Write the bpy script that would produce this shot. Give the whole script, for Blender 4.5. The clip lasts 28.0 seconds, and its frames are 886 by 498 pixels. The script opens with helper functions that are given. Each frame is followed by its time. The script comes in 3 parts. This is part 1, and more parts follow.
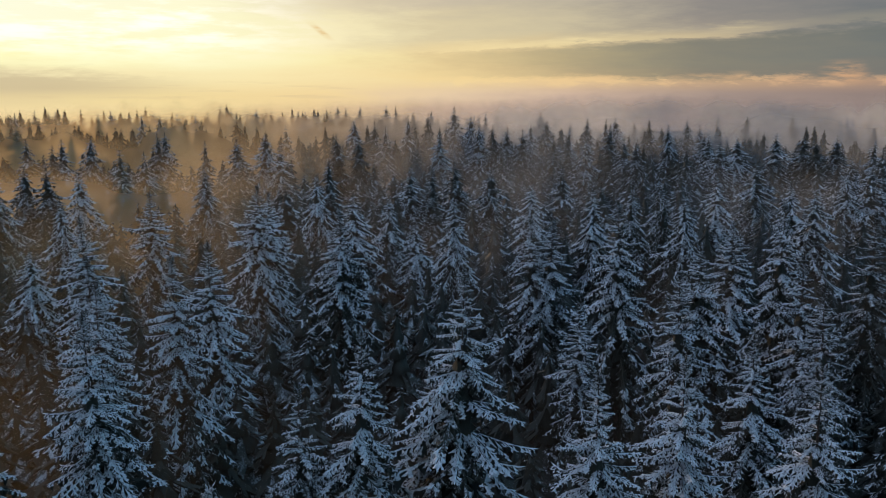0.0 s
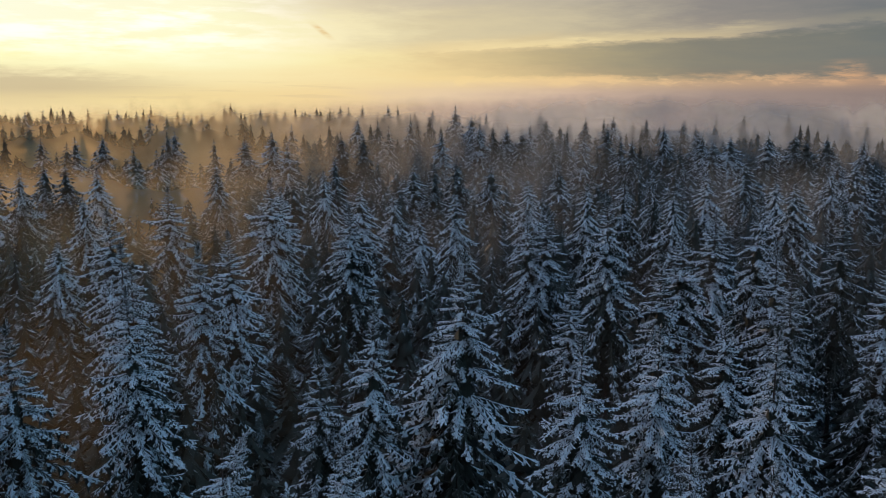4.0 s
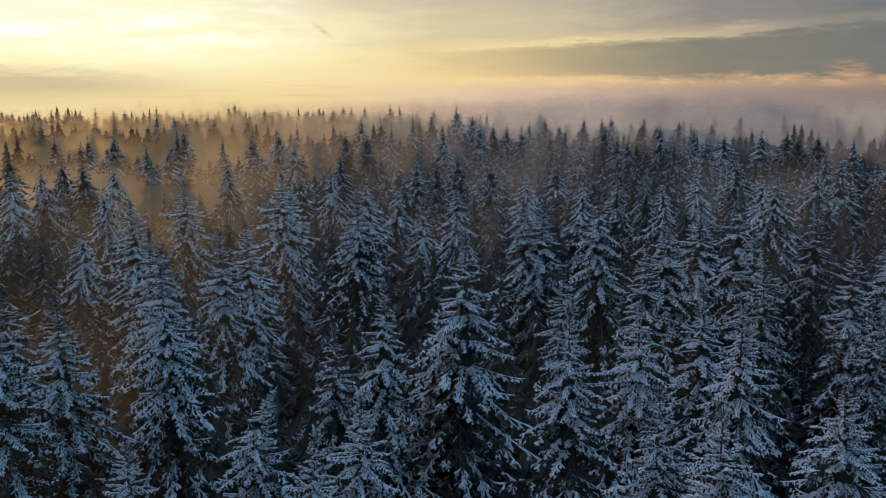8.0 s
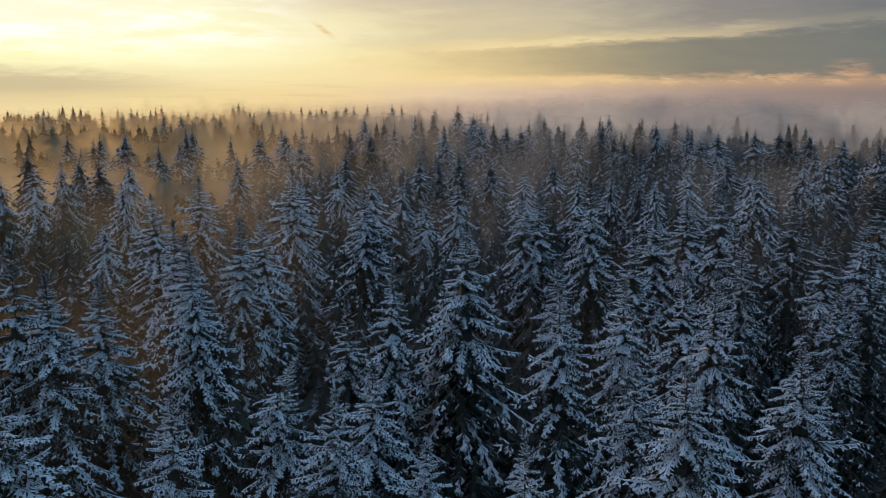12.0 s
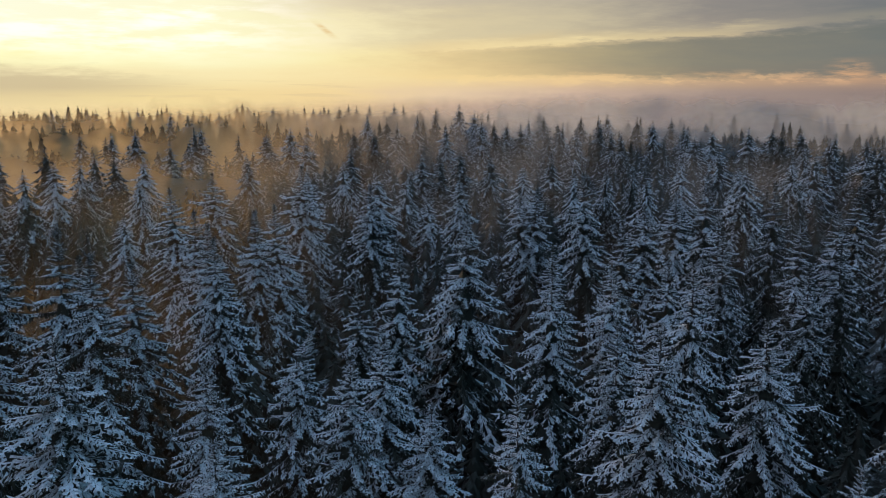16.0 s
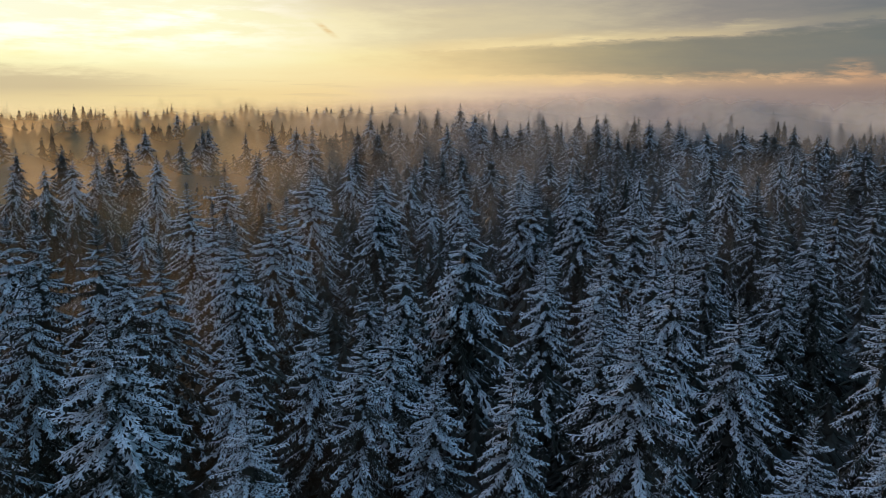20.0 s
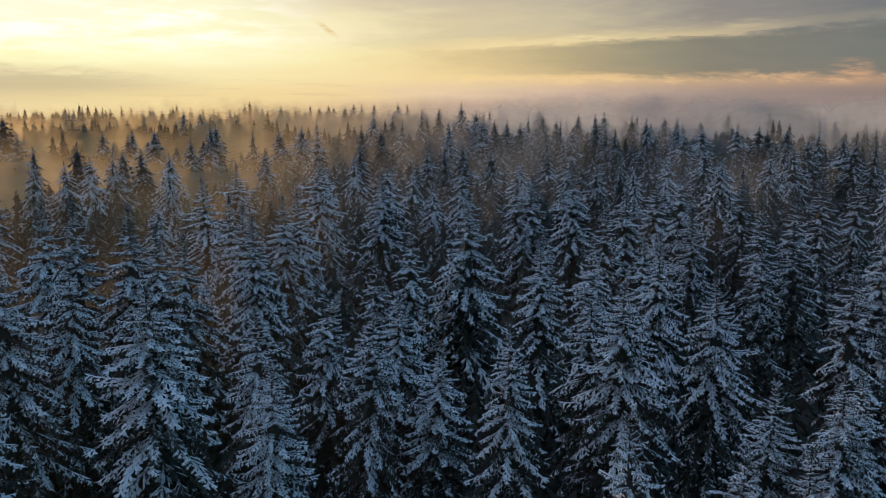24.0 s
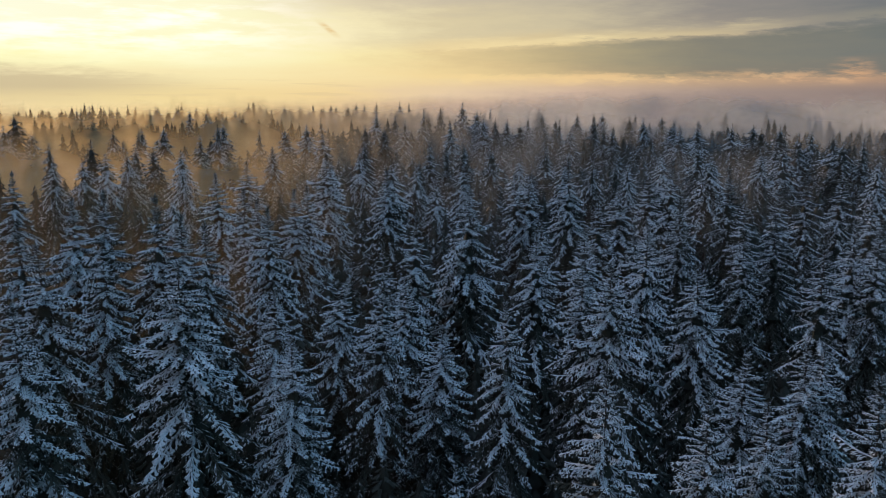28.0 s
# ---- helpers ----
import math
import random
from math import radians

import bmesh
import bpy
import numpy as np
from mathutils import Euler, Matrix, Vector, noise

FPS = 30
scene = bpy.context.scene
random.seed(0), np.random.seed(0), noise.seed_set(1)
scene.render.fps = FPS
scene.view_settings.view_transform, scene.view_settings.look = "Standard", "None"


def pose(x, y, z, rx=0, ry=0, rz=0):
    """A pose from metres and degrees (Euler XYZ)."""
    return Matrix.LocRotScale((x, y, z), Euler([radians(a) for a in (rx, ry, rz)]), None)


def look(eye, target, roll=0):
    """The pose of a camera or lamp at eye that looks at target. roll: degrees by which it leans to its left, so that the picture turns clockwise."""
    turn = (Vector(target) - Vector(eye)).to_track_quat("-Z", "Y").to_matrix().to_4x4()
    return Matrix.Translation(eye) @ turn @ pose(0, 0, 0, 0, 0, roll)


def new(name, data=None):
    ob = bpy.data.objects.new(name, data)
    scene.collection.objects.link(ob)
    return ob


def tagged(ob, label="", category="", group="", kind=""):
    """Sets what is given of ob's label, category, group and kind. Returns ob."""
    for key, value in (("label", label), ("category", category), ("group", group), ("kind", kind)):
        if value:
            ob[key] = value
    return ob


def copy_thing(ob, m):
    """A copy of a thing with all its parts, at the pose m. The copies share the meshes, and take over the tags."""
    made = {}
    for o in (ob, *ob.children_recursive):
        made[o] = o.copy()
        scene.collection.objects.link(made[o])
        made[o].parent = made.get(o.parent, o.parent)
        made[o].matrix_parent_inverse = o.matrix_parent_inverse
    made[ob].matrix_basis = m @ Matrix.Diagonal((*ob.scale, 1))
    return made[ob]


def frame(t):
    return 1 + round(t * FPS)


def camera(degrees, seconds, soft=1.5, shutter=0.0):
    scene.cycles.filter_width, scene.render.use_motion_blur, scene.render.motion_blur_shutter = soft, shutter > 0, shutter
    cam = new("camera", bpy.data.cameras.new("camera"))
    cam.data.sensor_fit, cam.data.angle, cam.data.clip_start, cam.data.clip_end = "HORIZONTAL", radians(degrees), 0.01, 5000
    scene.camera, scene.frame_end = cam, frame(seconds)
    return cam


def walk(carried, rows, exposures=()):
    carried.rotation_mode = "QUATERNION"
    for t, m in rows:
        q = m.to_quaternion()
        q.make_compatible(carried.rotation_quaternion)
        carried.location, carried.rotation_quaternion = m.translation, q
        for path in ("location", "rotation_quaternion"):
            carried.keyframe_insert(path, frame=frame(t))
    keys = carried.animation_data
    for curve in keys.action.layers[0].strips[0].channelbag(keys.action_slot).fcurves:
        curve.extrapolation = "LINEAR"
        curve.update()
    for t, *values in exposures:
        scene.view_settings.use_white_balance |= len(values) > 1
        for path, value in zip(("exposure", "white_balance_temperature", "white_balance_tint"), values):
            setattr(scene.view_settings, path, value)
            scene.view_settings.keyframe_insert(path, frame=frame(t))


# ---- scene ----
cam = camera(56, 28.0, soft=0.65)

# The camera glides straight back, level, 34 m above the ground, turning by half a degree.
START, END = Vector((0.93, 30.58, 34.0)), Vector((0.0, 0.0, 34.0))
PATH = []
for step in range(8):
    k = step / 7
    eye = START.lerp(END, k)
    PATH.append((28.0 * k, pose(eye.x, eye.y, eye.z, 79.4 - 0.16 * k, 0, -0.5 * (1 - k))))
walk(cam, PATH)

# ---------------------------------------------------------------- light
SUN_AZIMUTH, SUN_HEIGHT = -27.0, 8.0


def srgb(*c):
    return tuple(((v / 255 + 0.055) / 1.055) ** 2.4 if v > 10 else v / 255 / 12.92 for v in c) + (1.0,)


class Nodes:
    """Short hand for node trees."""

    def __init__(self, tree):
        self.t = tree

    def add(self, kind, **values):
        n = self.t.nodes.new(kind)
        for key, value in values.items():
            n.inputs[key].default_value = value
        return n

    def join(self, a, b):
        self.t.links.new(a, b)

    def set(self, socket, value):
        if isinstance(value, bpy.types.NodeSocket):
            self.t.links.new(value, socket)
        else:
            socket.default_value = value

    def math(self, op, a, b=0.0, c=0.0, clamp=False):
        n = self.t.nodes.new("ShaderNodeMath")
        n.operation, n.use_clamp = op, clamp
        for s, v in zip(n.inputs, (a, b, c)):
            self.set(s, v)
        return n.outputs[0]

    def rng(self, v, lo, hi, a=0.0, b=1.0, smooth=True):
        n = self.t.nodes.new("ShaderNodeMapRange")
        n.interpolation_type = "SMOOTHSTEP" if smooth else "LINEAR"
        for s, x in zip(n.inputs, (v, lo, hi, a, b)):
            self.set(s, x)
        return n.outputs[0]

    def mix(self, fac, a, b):
        n = self.t.nodes.new("ShaderNodeMix")
        n.data_type = "RGBA"
        self.set(n.inputs[0], fac)
        self.set(n.inputs[6], a)
        self.set(n.inputs[7], b)
        return n.outputs[2]

    def noise(self, vec, scale, detail=3.0, rough=0.55):
        n = self.t.nodes.new("ShaderNodeTexNoise")
        self.set(n.inputs["Vector"], vec)
        n.inputs["Scale"].default_value, n.inputs["Detail"].default_value = scale, detail
        n.inputs["Roughness"].default_value = rough
        return n.outputs["Fac"]

    def split(self, vec):
        n = self.t.nodes.new("ShaderNodeSeparateXYZ")
        self.set(n.inputs[0], vec)
        return n.outputs

    def vec(self, x, y, z):
        n = self.t.nodes.new("ShaderNodeCombineXYZ")
        for s, v in zip(n.inputs, (x, y, z)):
            self.set(s, v)
        return n.outputs[0]

    def ramp(self, v, stops):
        n = self.t.nodes.new("ShaderNodeValToRGB")
        self.set(n.inputs[0], v)
        el = n.color_ramp.elements
        for i, (p, c) in enumerate(stops):
            e = el[i] if i < 2 else el.new(p)
            e.position, e.color = p, c
        return n.outputs[0]


def winter_sky(n, way):
    """The evening sky as a colour for a direction: veils of cloud lit from behind on one side, a grey bank on the other,
    a bright strip under it and haze at the horizon."""
    x, y, z = n.split(way)
    az = n.math("MULTIPLY", n.math("ARCTAN2", x, y), 57.2958)
    el = n.math("MULTIPLY_ADD", n.math("ARCSINE", z), 57.2958, -0.5)
    streak = n.noise(n.vec(n.math("MULTIPLY", az, 0.055), n.math("MULTIPLY", el, 0.55), 3.0), 1.0, 5.0, 0.6)
    fine = n.noise(n.vec(n.math("MULTIPLY", az, 0.25), n.math("MULTIPLY", el, 1.3), 8.0), 1.0, 6.0, 0.62)
    lift = n.rng(el, -0.5, 2.0)
    amount = n.math("MULTIPLY_ADD", n.math("SUBTRACT", streak, 0.5), 4.2, n.math("MULTIPLY", n.math("SUBTRACT", fine, 0.5), 1.3))
    e2 = n.math("ADD", el, n.math("MULTIPLY", amount, n.math("MULTIPLY_ADD", lift, 0.5, 0.12)))
    a2 = n.math("MULTIPLY_ADD", n.math("SUBTRACT", fine, 0.5), 9.0, az)
    u = n.math("MULTIPLY_ADD", a2, 1 / 80, 0.5)
    rows = [
        (-1.7, [(0.1, srgb(240, 218, 168)), (0.3, srgb(243, 218, 160)), (0.4, srgb(230, 200, 152)), (0.5, srgb(203, 173, 150)), (0.62, srgb(182, 158, 145)), (0.75, srgb(150, 134, 130)), (0.9, srgb(136, 122, 120))]),
        (-0.7, [(0.1, srgb(226, 206, 160)), (0.27, srgb(242, 219, 160)), (0.4, srgb(243, 215, 158)), (0.5, srgb(230, 203, 168)), (0.6, srgb(205, 178, 158)), (0.72, srgb(162, 143, 134)), (0.88, srgb(142, 126, 121))]),
        (0.6, [(0.08, srgb(230, 217, 178)), (0.2, srgb(248, 234, 184)), (0.36, srgb(250, 232, 178)), (0.5, srgb(243, 216, 158)), (0.6, srgb(238, 205, 150)), (0.72, srgb(205, 170, 131)), (0.88, srgb(176, 143, 120))]),
        (1.7, [(0.1, srgb(255, 250, 190)), (0.3, srgb(255, 250, 202)), (0.42, srgb(250, 234, 176)), (0.5, srgb(232, 207, 154)), (0.6, srgb(218, 193, 144)), (0.72, srgb(190, 172, 140)), (0.88, srgb(150, 147, 137))]),
        (3.7, [(0.1, srgb(255, 254, 228)), (0.3, srgb(255, 251, 208)), (0.42, srgb(246, 233, 188)), (0.5, srgb(219, 204, 166)), (0.6, srgb(205, 192, 160)), (0.72, srgb(154, 146, 136)), (0.88, srgb(113, 118, 119))]),
        (5.6, [(0.1, srgb(255, 254, 232)), (0.3, srgb(255, 250, 214)), (0.4, srgb(226, 212, 178)), (0.5, srgb(205, 192, 168)), (0.6, srgb(188, 178, 158)), (0.72, srgb(144, 139, 134)), (0.88, srgb(106, 113, 118))]),
    ]
    colour = n.ramp(u, rows[0][1])
    for (low, _), (high, stops) in zip(rows, rows[1:]):
        colour = n.mix(n.rng(e2, low, high), colour, n.ramp(u, stops))
    # bright torn veils in front of the hidden sun
    torn = n.math("MULTIPLY", n.rng(n.math("MULTIPLY_ADD", streak, 0.5, n.math("MULTIPLY", fine, 0.5)), 0.43, 0.58), n.math("MULTIPLY", n.rng(el, 1.0, 3.2), n.rng(az, -4.0, -18.0)))
    colour = n.mix(n.math("MULTIPLY", torn, 0.75), colour, (1.25, 1.2, 1.04, 1))
    wisp = n.math("MULTIPLY", n.rng(n.math("ABSOLUTE", n.math("ADD", n.math("MULTIPLY_ADD", el, 1.2, az), 3.4)), 0.05, 0.42, 1.0, 0.0), n.rng(n.math("ABSOLUTE", n.math("SUBTRACT", el, 3.5)), 0.1, 0.7, 1.0, 0.0))
    colour = n.mix(n.math("MULTIPLY", wisp, n.rng(fine, 0.4, 0.6, 0.2, 0.75)), colour, srgb(226, 186, 122))
    # low grey cloud under the brightest part
    shelf = n.math("MULTIPLY_ADD", n.math("SUBTRACT", streak, 0.5), 1.8, n.math("MULTIPLY_ADD", n.math("SUBTRACT", fine, 0.5), 1.8, n.math("MULTIPLY_ADD", az, -0.035, 0.0)))
    low_cloud = n.math("MULTIPLY", n.rng(n.math("SUBTRACT", el, shelf), -0.5, 0.25, 1.0, 0.0), n.math("MULTIPLY", n.rng(az, -13.0, -25.0), n.rng(el, -1.0, -0.1)))
    colour = n.mix(n.math("MULTIPLY", low_cloud, 0.75), colour, srgb(202, 184, 148))
    line = n.noise(n.vec(n.math("MULTIPLY", az, 0.16), n.math("MULTIPLY", el, 3.2), 21.0), 1.0, 4.0, 0.6)
    line = n.math("MULTIPLY", n.rng(line, 0.52, 0.68), n.math("MULTIPLY", n.rng(n.math("ABSOLUTE", n.math("ADD", el, 0.35)), 0.3, 1.0, 1.0, 0.0), n.rng(az, 4.0, -8.0)))
    colour = n.mix(n.math("MULTIPLY", line, 0.3), colour, srgb(214, 190, 150))
    # a long grey bank with a lit upper rim
    edge = n.math("ADD", n.math("MULTIPLY_ADD", az, 0.052, 2.2), n.math("MULTIPLY_ADD", n.math("SUBTRACT", fine, 0.5), 1.3, n.math("MULTIPLY", n.math("SUBTRACT", streak, 0.5), 0.9)))
    over = n.math("SUBTRACT", el, edge)
    foot = n.math("ADD", 0.32, n.math("MULTIPLY", n.math("SUBTRACT", fine, 0.5), 1.5))
    puff = n.math("MULTIPLY", n.rng(n.math("ABSOLUTE", n.math("SUBTRACT", az, 25.7)), 0.1, 1.7, 1.0, 0.0), n.rng(fine, 0.4, 0.6, 0.0, 1.0))
    inside = n.math("MULTIPLY", n.rng(over, -0.40, 0.12, 1.0, 0.0), n.rng(n.math("SUBTRACT", el, foot), -0.1, 0.42))
    bank = n.math("MULTIPLY", inside, n.rng(az, -5.0, 19.0, 0.0, 0.88))
    rim = n.math("MULTIPLY", n.math("MULTIPLY", n.rng(over, -0.1, 0.12), n.rng(over, 0.15, 0.75, 1.0, 0.0)), n.math("MULTIPLY", n.rng(az, -4.0, 4.0), n.rng(az, 15.0, 24.0, 1.0, 0.1)))
    colour = n.mix(n.math("MULTIPLY", rim, n.rng(streak, 0.35, 0.65, 0.3, 0.95)), colour, srgb(250, 228, 172))
    colour = n.mix(bank, colour, n.ramp(u, [(0.45, srgb(196, 182, 138)), (0.58, srgb(152, 146, 120)), (0.72, srgb(126, 125, 114)), (0.88, srgb(108, 114, 113))]))
    lit = n.math("MULTIPLY", puff, n.rng(n.math("ABSOLUTE", n.math("SUBTRACT", el, 0.75)), 0.2, 0.9, 0.85, 0.0))
    colour = n.mix(lit, colour, srgb(214, 168, 128))
    # small lit heads of cloud along the foot of the bank
    heads = n.noise(n.vec(n.math("MULTIPLY", az, 0.42), n.math("MULTIPLY", el, 1.5), 40.0), 1.0, 5.0, 0.62)
    band = n.rng(n.math("ABSOLUTE", n.math("SUBTRACT", el, n.math("MULTIPLY_ADD", n.math("SUBTRACT", streak, 0.5), 1.2, 0.28))), 0.1, 0.62, 1.0, 0.0)
    heads = n.math("MULTIPLY", n.math("MULTIPLY", n.rng(heads, 0.48, 0.62), band), n.rng(az, -6.0, 6.0))
    colour = n.mix(n.math("MULTIPLY", heads, 0.6), colour, n.ramp(u, [(0.5, srgb(250, 220, 158)), (0.8, srgb(222, 178, 138))]))
    return colour, az, el, streak


world = bpy.data.worlds.new("evening_sky")
scene.world = world
world.use_nodes = True
wn = Nodes(world.node_tree)
wn.t.nodes.clear()
way = wn.add("ShaderNodeTexCoord").outputs["Generated"]
low_sky, w_az, w_el, w_streak = winter_sky(wn, way)
sky = wn.add("ShaderNodeTexSky")
sky.sky_type, sky.sun_disc = "NISHITA", False
sky.sun_elevation, sky.sun_rotation = radians(SUN_HEIGHT), radians(SUN_AZIMUTH)
sky.air_density, sky.dust_density = 1.0, 0.6
sky_dim = wn.add("ShaderNodeVectorMath")
sky_dim.operation = "SCALE"
sky_dim.inputs["Scale"].default_value = 0.13
wn.join(sky.outputs[0], sky_dim.inputs[0])
veil = wn.mix(wn.rng(w_streak, 0.35, 0.7), srgb(160, 168, 206), srgb(180, 185, 212))
overhead = wn.add("ShaderNodeVectorMath")
overhead.operation = "SCALE"
wx, wy, wz = wn.split(way)
veil = wn.mix(wn.rng(wx, -0.7, 0.7, 0.0, 1.0), veil, srgb(88, 162, 212))
wn.join(wn.mix(0.52, sky_dim.outputs[0], veil), overhead.inputs[0])
sunward = wn.math("MULTIPLY_ADD", wx, math.sin(radians(SUN_AZIMUTH)), wn.math("MULTIPLY", wy, math.cos(radians(SUN_AZIMUTH))))
wn.join(wn.math("MULTIPLY", wn.rng(w_el, 5.0, 75.0, 0.64, 1.80), wn.rng(sunward, -0.9, 0.9, 0.78, 1.22, False)), overhead.inputs["Scale"])
high_sky = overhead.outputs[0]
front = wn.math("MULTIPLY", wn.rng(w_el, 7.0, 26.0, 1.0, 0.0), wn.rng(wn.math("ABSOLUTE", w_az), 45.0, 100.0, 1.0, 0.0))
background = wn.add("ShaderNodeBackground", Strength=1.0)
wn.join(wn.mix(front, high_sky, low_sky), background.inputs[0])
wn.join(background.outputs[0], wn.add("ShaderNodeOutputWorld").inputs[0])

sun = new("sun", bpy.data.lights.new("sun", "SUN"))
sun.data.energy, sun.data.angle, sun.data.color = 1.4, radians(10), (1.0, 0.66, 0.36)
a, e = radians(SUN_AZIMUTH), radians(SUN_HEIGHT)
sun.matrix_world = look((0, 0, 60), Vector((0, 0, 60)) - Vector((math.sin(a) * math.cos(e), math.cos(a) * math.cos(e), math.sin(e))))


# ---------------------------------------------------------------- materials
def material(name):
    m = bpy.data.materials.new(name)
    m.use_nodes = True
    n = Nodes(m.node_tree)
    n.t.nodes.clear()
    return m, n


def finish(n, shader):
    n.join(shader, n.add("ShaderNodeOutputMaterial").inputs[0])


def needles_material(name, cover, green, spread=0.32):
    """Dark needles under snow and rime that lies on whatever faces up."""
    m, n = material(name)
    geo = n.add("ShaderNodeNewGeometry")
    up = n.split(geo.outputs["Normal"])[2]
    big = n.noise(geo.outputs["Position"], 1.3, 3.0)
    grain = n.noise(geo.outputs["Position"], 7.0, 3.0, 0.7)
    dust = n.noise(geo.outputs["Position"], 34.0, 2.0, 0.7)
    tree = n.add("ShaderNodeObjectInfo").outputs["Random"]
    reach = n.math("ADD", n.math("MULTIPLY_ADD", n.math("SUBTRACT", big, 0.5), 1.0, n.math("MULTIPLY", n.math("SUBTRACT", grain, 0.5), 0.85)), n.math("MULTIPLY", n.math("SUBTRACT", dust, 0.5), 0.5))
    reach = n.math("ADD", reach, n.math("MULTIPLY", n.math("SUBTRACT", tree, 0.5), spread))
    snow = n.rng(n.math("ADD", up, reach), 0.54 - cover, 0.94 - cover)
    leaf = n.mix(grain, green, tuple(0.55 * c for c in green[:3]) + (1.0,))
    white = n.mix(n.rng(n.math("MULTIPLY_ADD", grain, 0.6, n.math("MULTIPLY", dust, 0.4)), 0.36, 0.62), (0.58, 0.63, 0.66, 1), (0.88, 0.92, 0.945, 1))
    b = n.add("ShaderNodeBsdfPrincipled", Roughness=0.75)
    n.join(n.mix(snow, leaf, white), b.inputs["Base Color"])
    bump = n.add("ShaderNodeBump", Strength=0.5, Distance=0.04)
    n.join(dust, bump.inputs["Height"])
    n.join(bump.outputs[0], b.inputs["Normal"])
    finish(n, b.outputs[0])
    return m


NEEDLES = needles_material("snowy_needles", 0.30, (0.062, 0.068, 0.050, 1))
DUSTED = needles_material("dusted_needles", 0.06, (0.046, 0.052, 0.036, 1))
INNER = needles_material("inner_needles", 0.13, (0.062, 0.066, 0.054, 1))
# less snow, which also darkens low boughs for the shade of their neighbours
LOW_SHADE = needles_material("low_shade_needles", -0.16, (0.048, 0.052, 0.036, 1))
# almost snowless: puts the shade of gaps and far silhouettes into the colour
SHADE_DARK = needles_material("shade_dark_needles", -0.52, (0.044, 0.048, 0.034, 1))
# snow thinned to darken backlit far crowns and the shade between crowns
FAR_NEEDLES = needles_material("dimmed_needles_thin_snow", -0.22, (0.060, 0.066, 0.052, 1))
FROSTED = needles_material("frosted_needles", -0.06, (0.060, 0.066, 0.052, 1))

BARK, n = material("spruce_bark")
geo = n.add("ShaderNodeNewGeometry")
flake = n.noise(geo.outputs["Position"], 9.0, 5.0, 0.65)
b = n.add("ShaderNodeBsdfPrincipled", Roughness=0.9)
n.join(n.mix(flake, (0.035, 0.027, 0.022, 1), (0.12, 0.095, 0.08, 1)), b.inputs["Base Color"])
bump = n.add("ShaderNodeBump", Strength=0.7, Distance=0.03)
n.join(flake, bump.inputs["Height"])
n.join(bump.outputs[0], b.inputs["Normal"])
finish(n, b.outputs[0])

SNOW, n = material("forest_snow")
geo = n.add("ShaderNodeNewGeometry")
drift = n.noise(geo.outputs["Position"], 0.35, 4.0)
litter = n.noise(geo.outputs["Position"], 5.0, 5.0, 0.7)
b = n.add("ShaderNodeBsdfPrincipled", Roughness=0.7)
litter_mask = n.rng(n.math("MULTIPLY_ADD", drift, 0.5, n.math("MULTIPLY", litter, 0.6)), 0.34, 0.50)
gx, gy, gz = n.split(geo.outputs["Position"])
apart = n.math("SQRT", n.math("ADD", n.math("POWER", n.math("MULTIPLY_ADD", gx, 0.55, 11.6), 2.0), n.math("POWER", n.math("MULTIPLY_ADD", gy, 0.13, -13.0), 2.0)))
glade = n.rng(n.math("MULTIPLY_ADD", n.math("SUBTRACT", drift, 0.5), 1.6, apart), 0.75, 1.05)
litter_mask = n.math("MULTIPLY", litter_mask, glade)
n.join(n.mix(litter_mask, (0.80, 0.83, 0.88, 1), (0.055, 0.05, 0.04, 1)), b.inputs["Base Color"])
bump = n.add("ShaderNodeBump", Strength=0.6, Distance=0.25)
n.join(drift, bump.inputs["Height"])
n.join(bump.outputs[0], b.inputs["Normal"])
finish(n, b.outputs[0])


def mist_material(name, density, top, fade, left_gain, right_gain, lift):
    """Thin air full of droplets: lets most light pass and glows with what comes from behind; the sunward glow is also
    tinted in.
    """
    m, n = material(name)
    place = n.add("ShaderNodeNewGeometry").outputs["Position"]
    x, y, z = n.split(place)
    wisp = n.noise(n.vec(n.math("MULTIPLY", x, 0.022), n.math("MULTIPLY", y, 0.02), n.math("MULTIPLY", z, 0.05)), 1.0, 4.0, 0.55)
    crest = n.math("MULTIPLY_ADD", n.math("SUBTRACT", wisp, 0.5), 2.2 * fade, top)
    plume = n.noise(n.vec(n.math("MULTIPLY", x, 0.075), n.math("MULTIPLY", y, 0.05), n.math("MULTIPLY", z, 0.035)), 1.0, 3.0, 0.5)
    crest = n.math("MULTIPLY_ADD", n.math("SUBTRACT", plume, 0.5), 2.6 * fade, crest)
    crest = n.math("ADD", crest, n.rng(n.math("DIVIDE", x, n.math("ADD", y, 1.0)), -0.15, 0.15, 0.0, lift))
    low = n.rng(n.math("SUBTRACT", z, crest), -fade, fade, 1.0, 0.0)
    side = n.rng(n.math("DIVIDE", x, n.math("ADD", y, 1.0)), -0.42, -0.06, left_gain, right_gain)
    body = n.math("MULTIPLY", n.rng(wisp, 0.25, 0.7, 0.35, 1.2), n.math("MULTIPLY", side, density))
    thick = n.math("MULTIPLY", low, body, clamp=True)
    clear = n.add("ShaderNodeBsdfTransparent")
    glow = n.add("ShaderNodeBsdfTranslucent")
    # painted glow: amber on the sun's side, cool grey away from it
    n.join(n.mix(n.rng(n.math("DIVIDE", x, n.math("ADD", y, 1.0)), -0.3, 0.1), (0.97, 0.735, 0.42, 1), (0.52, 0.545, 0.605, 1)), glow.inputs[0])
    both = n.add("ShaderNodeMixShader")
    n.join(thick, both.inputs[0])
    n.join(clear.outputs[0], both.inputs[1])
    n.join(glow.outputs[0], both.inputs[2])
    finish(n, both.outputs[0])
    return m


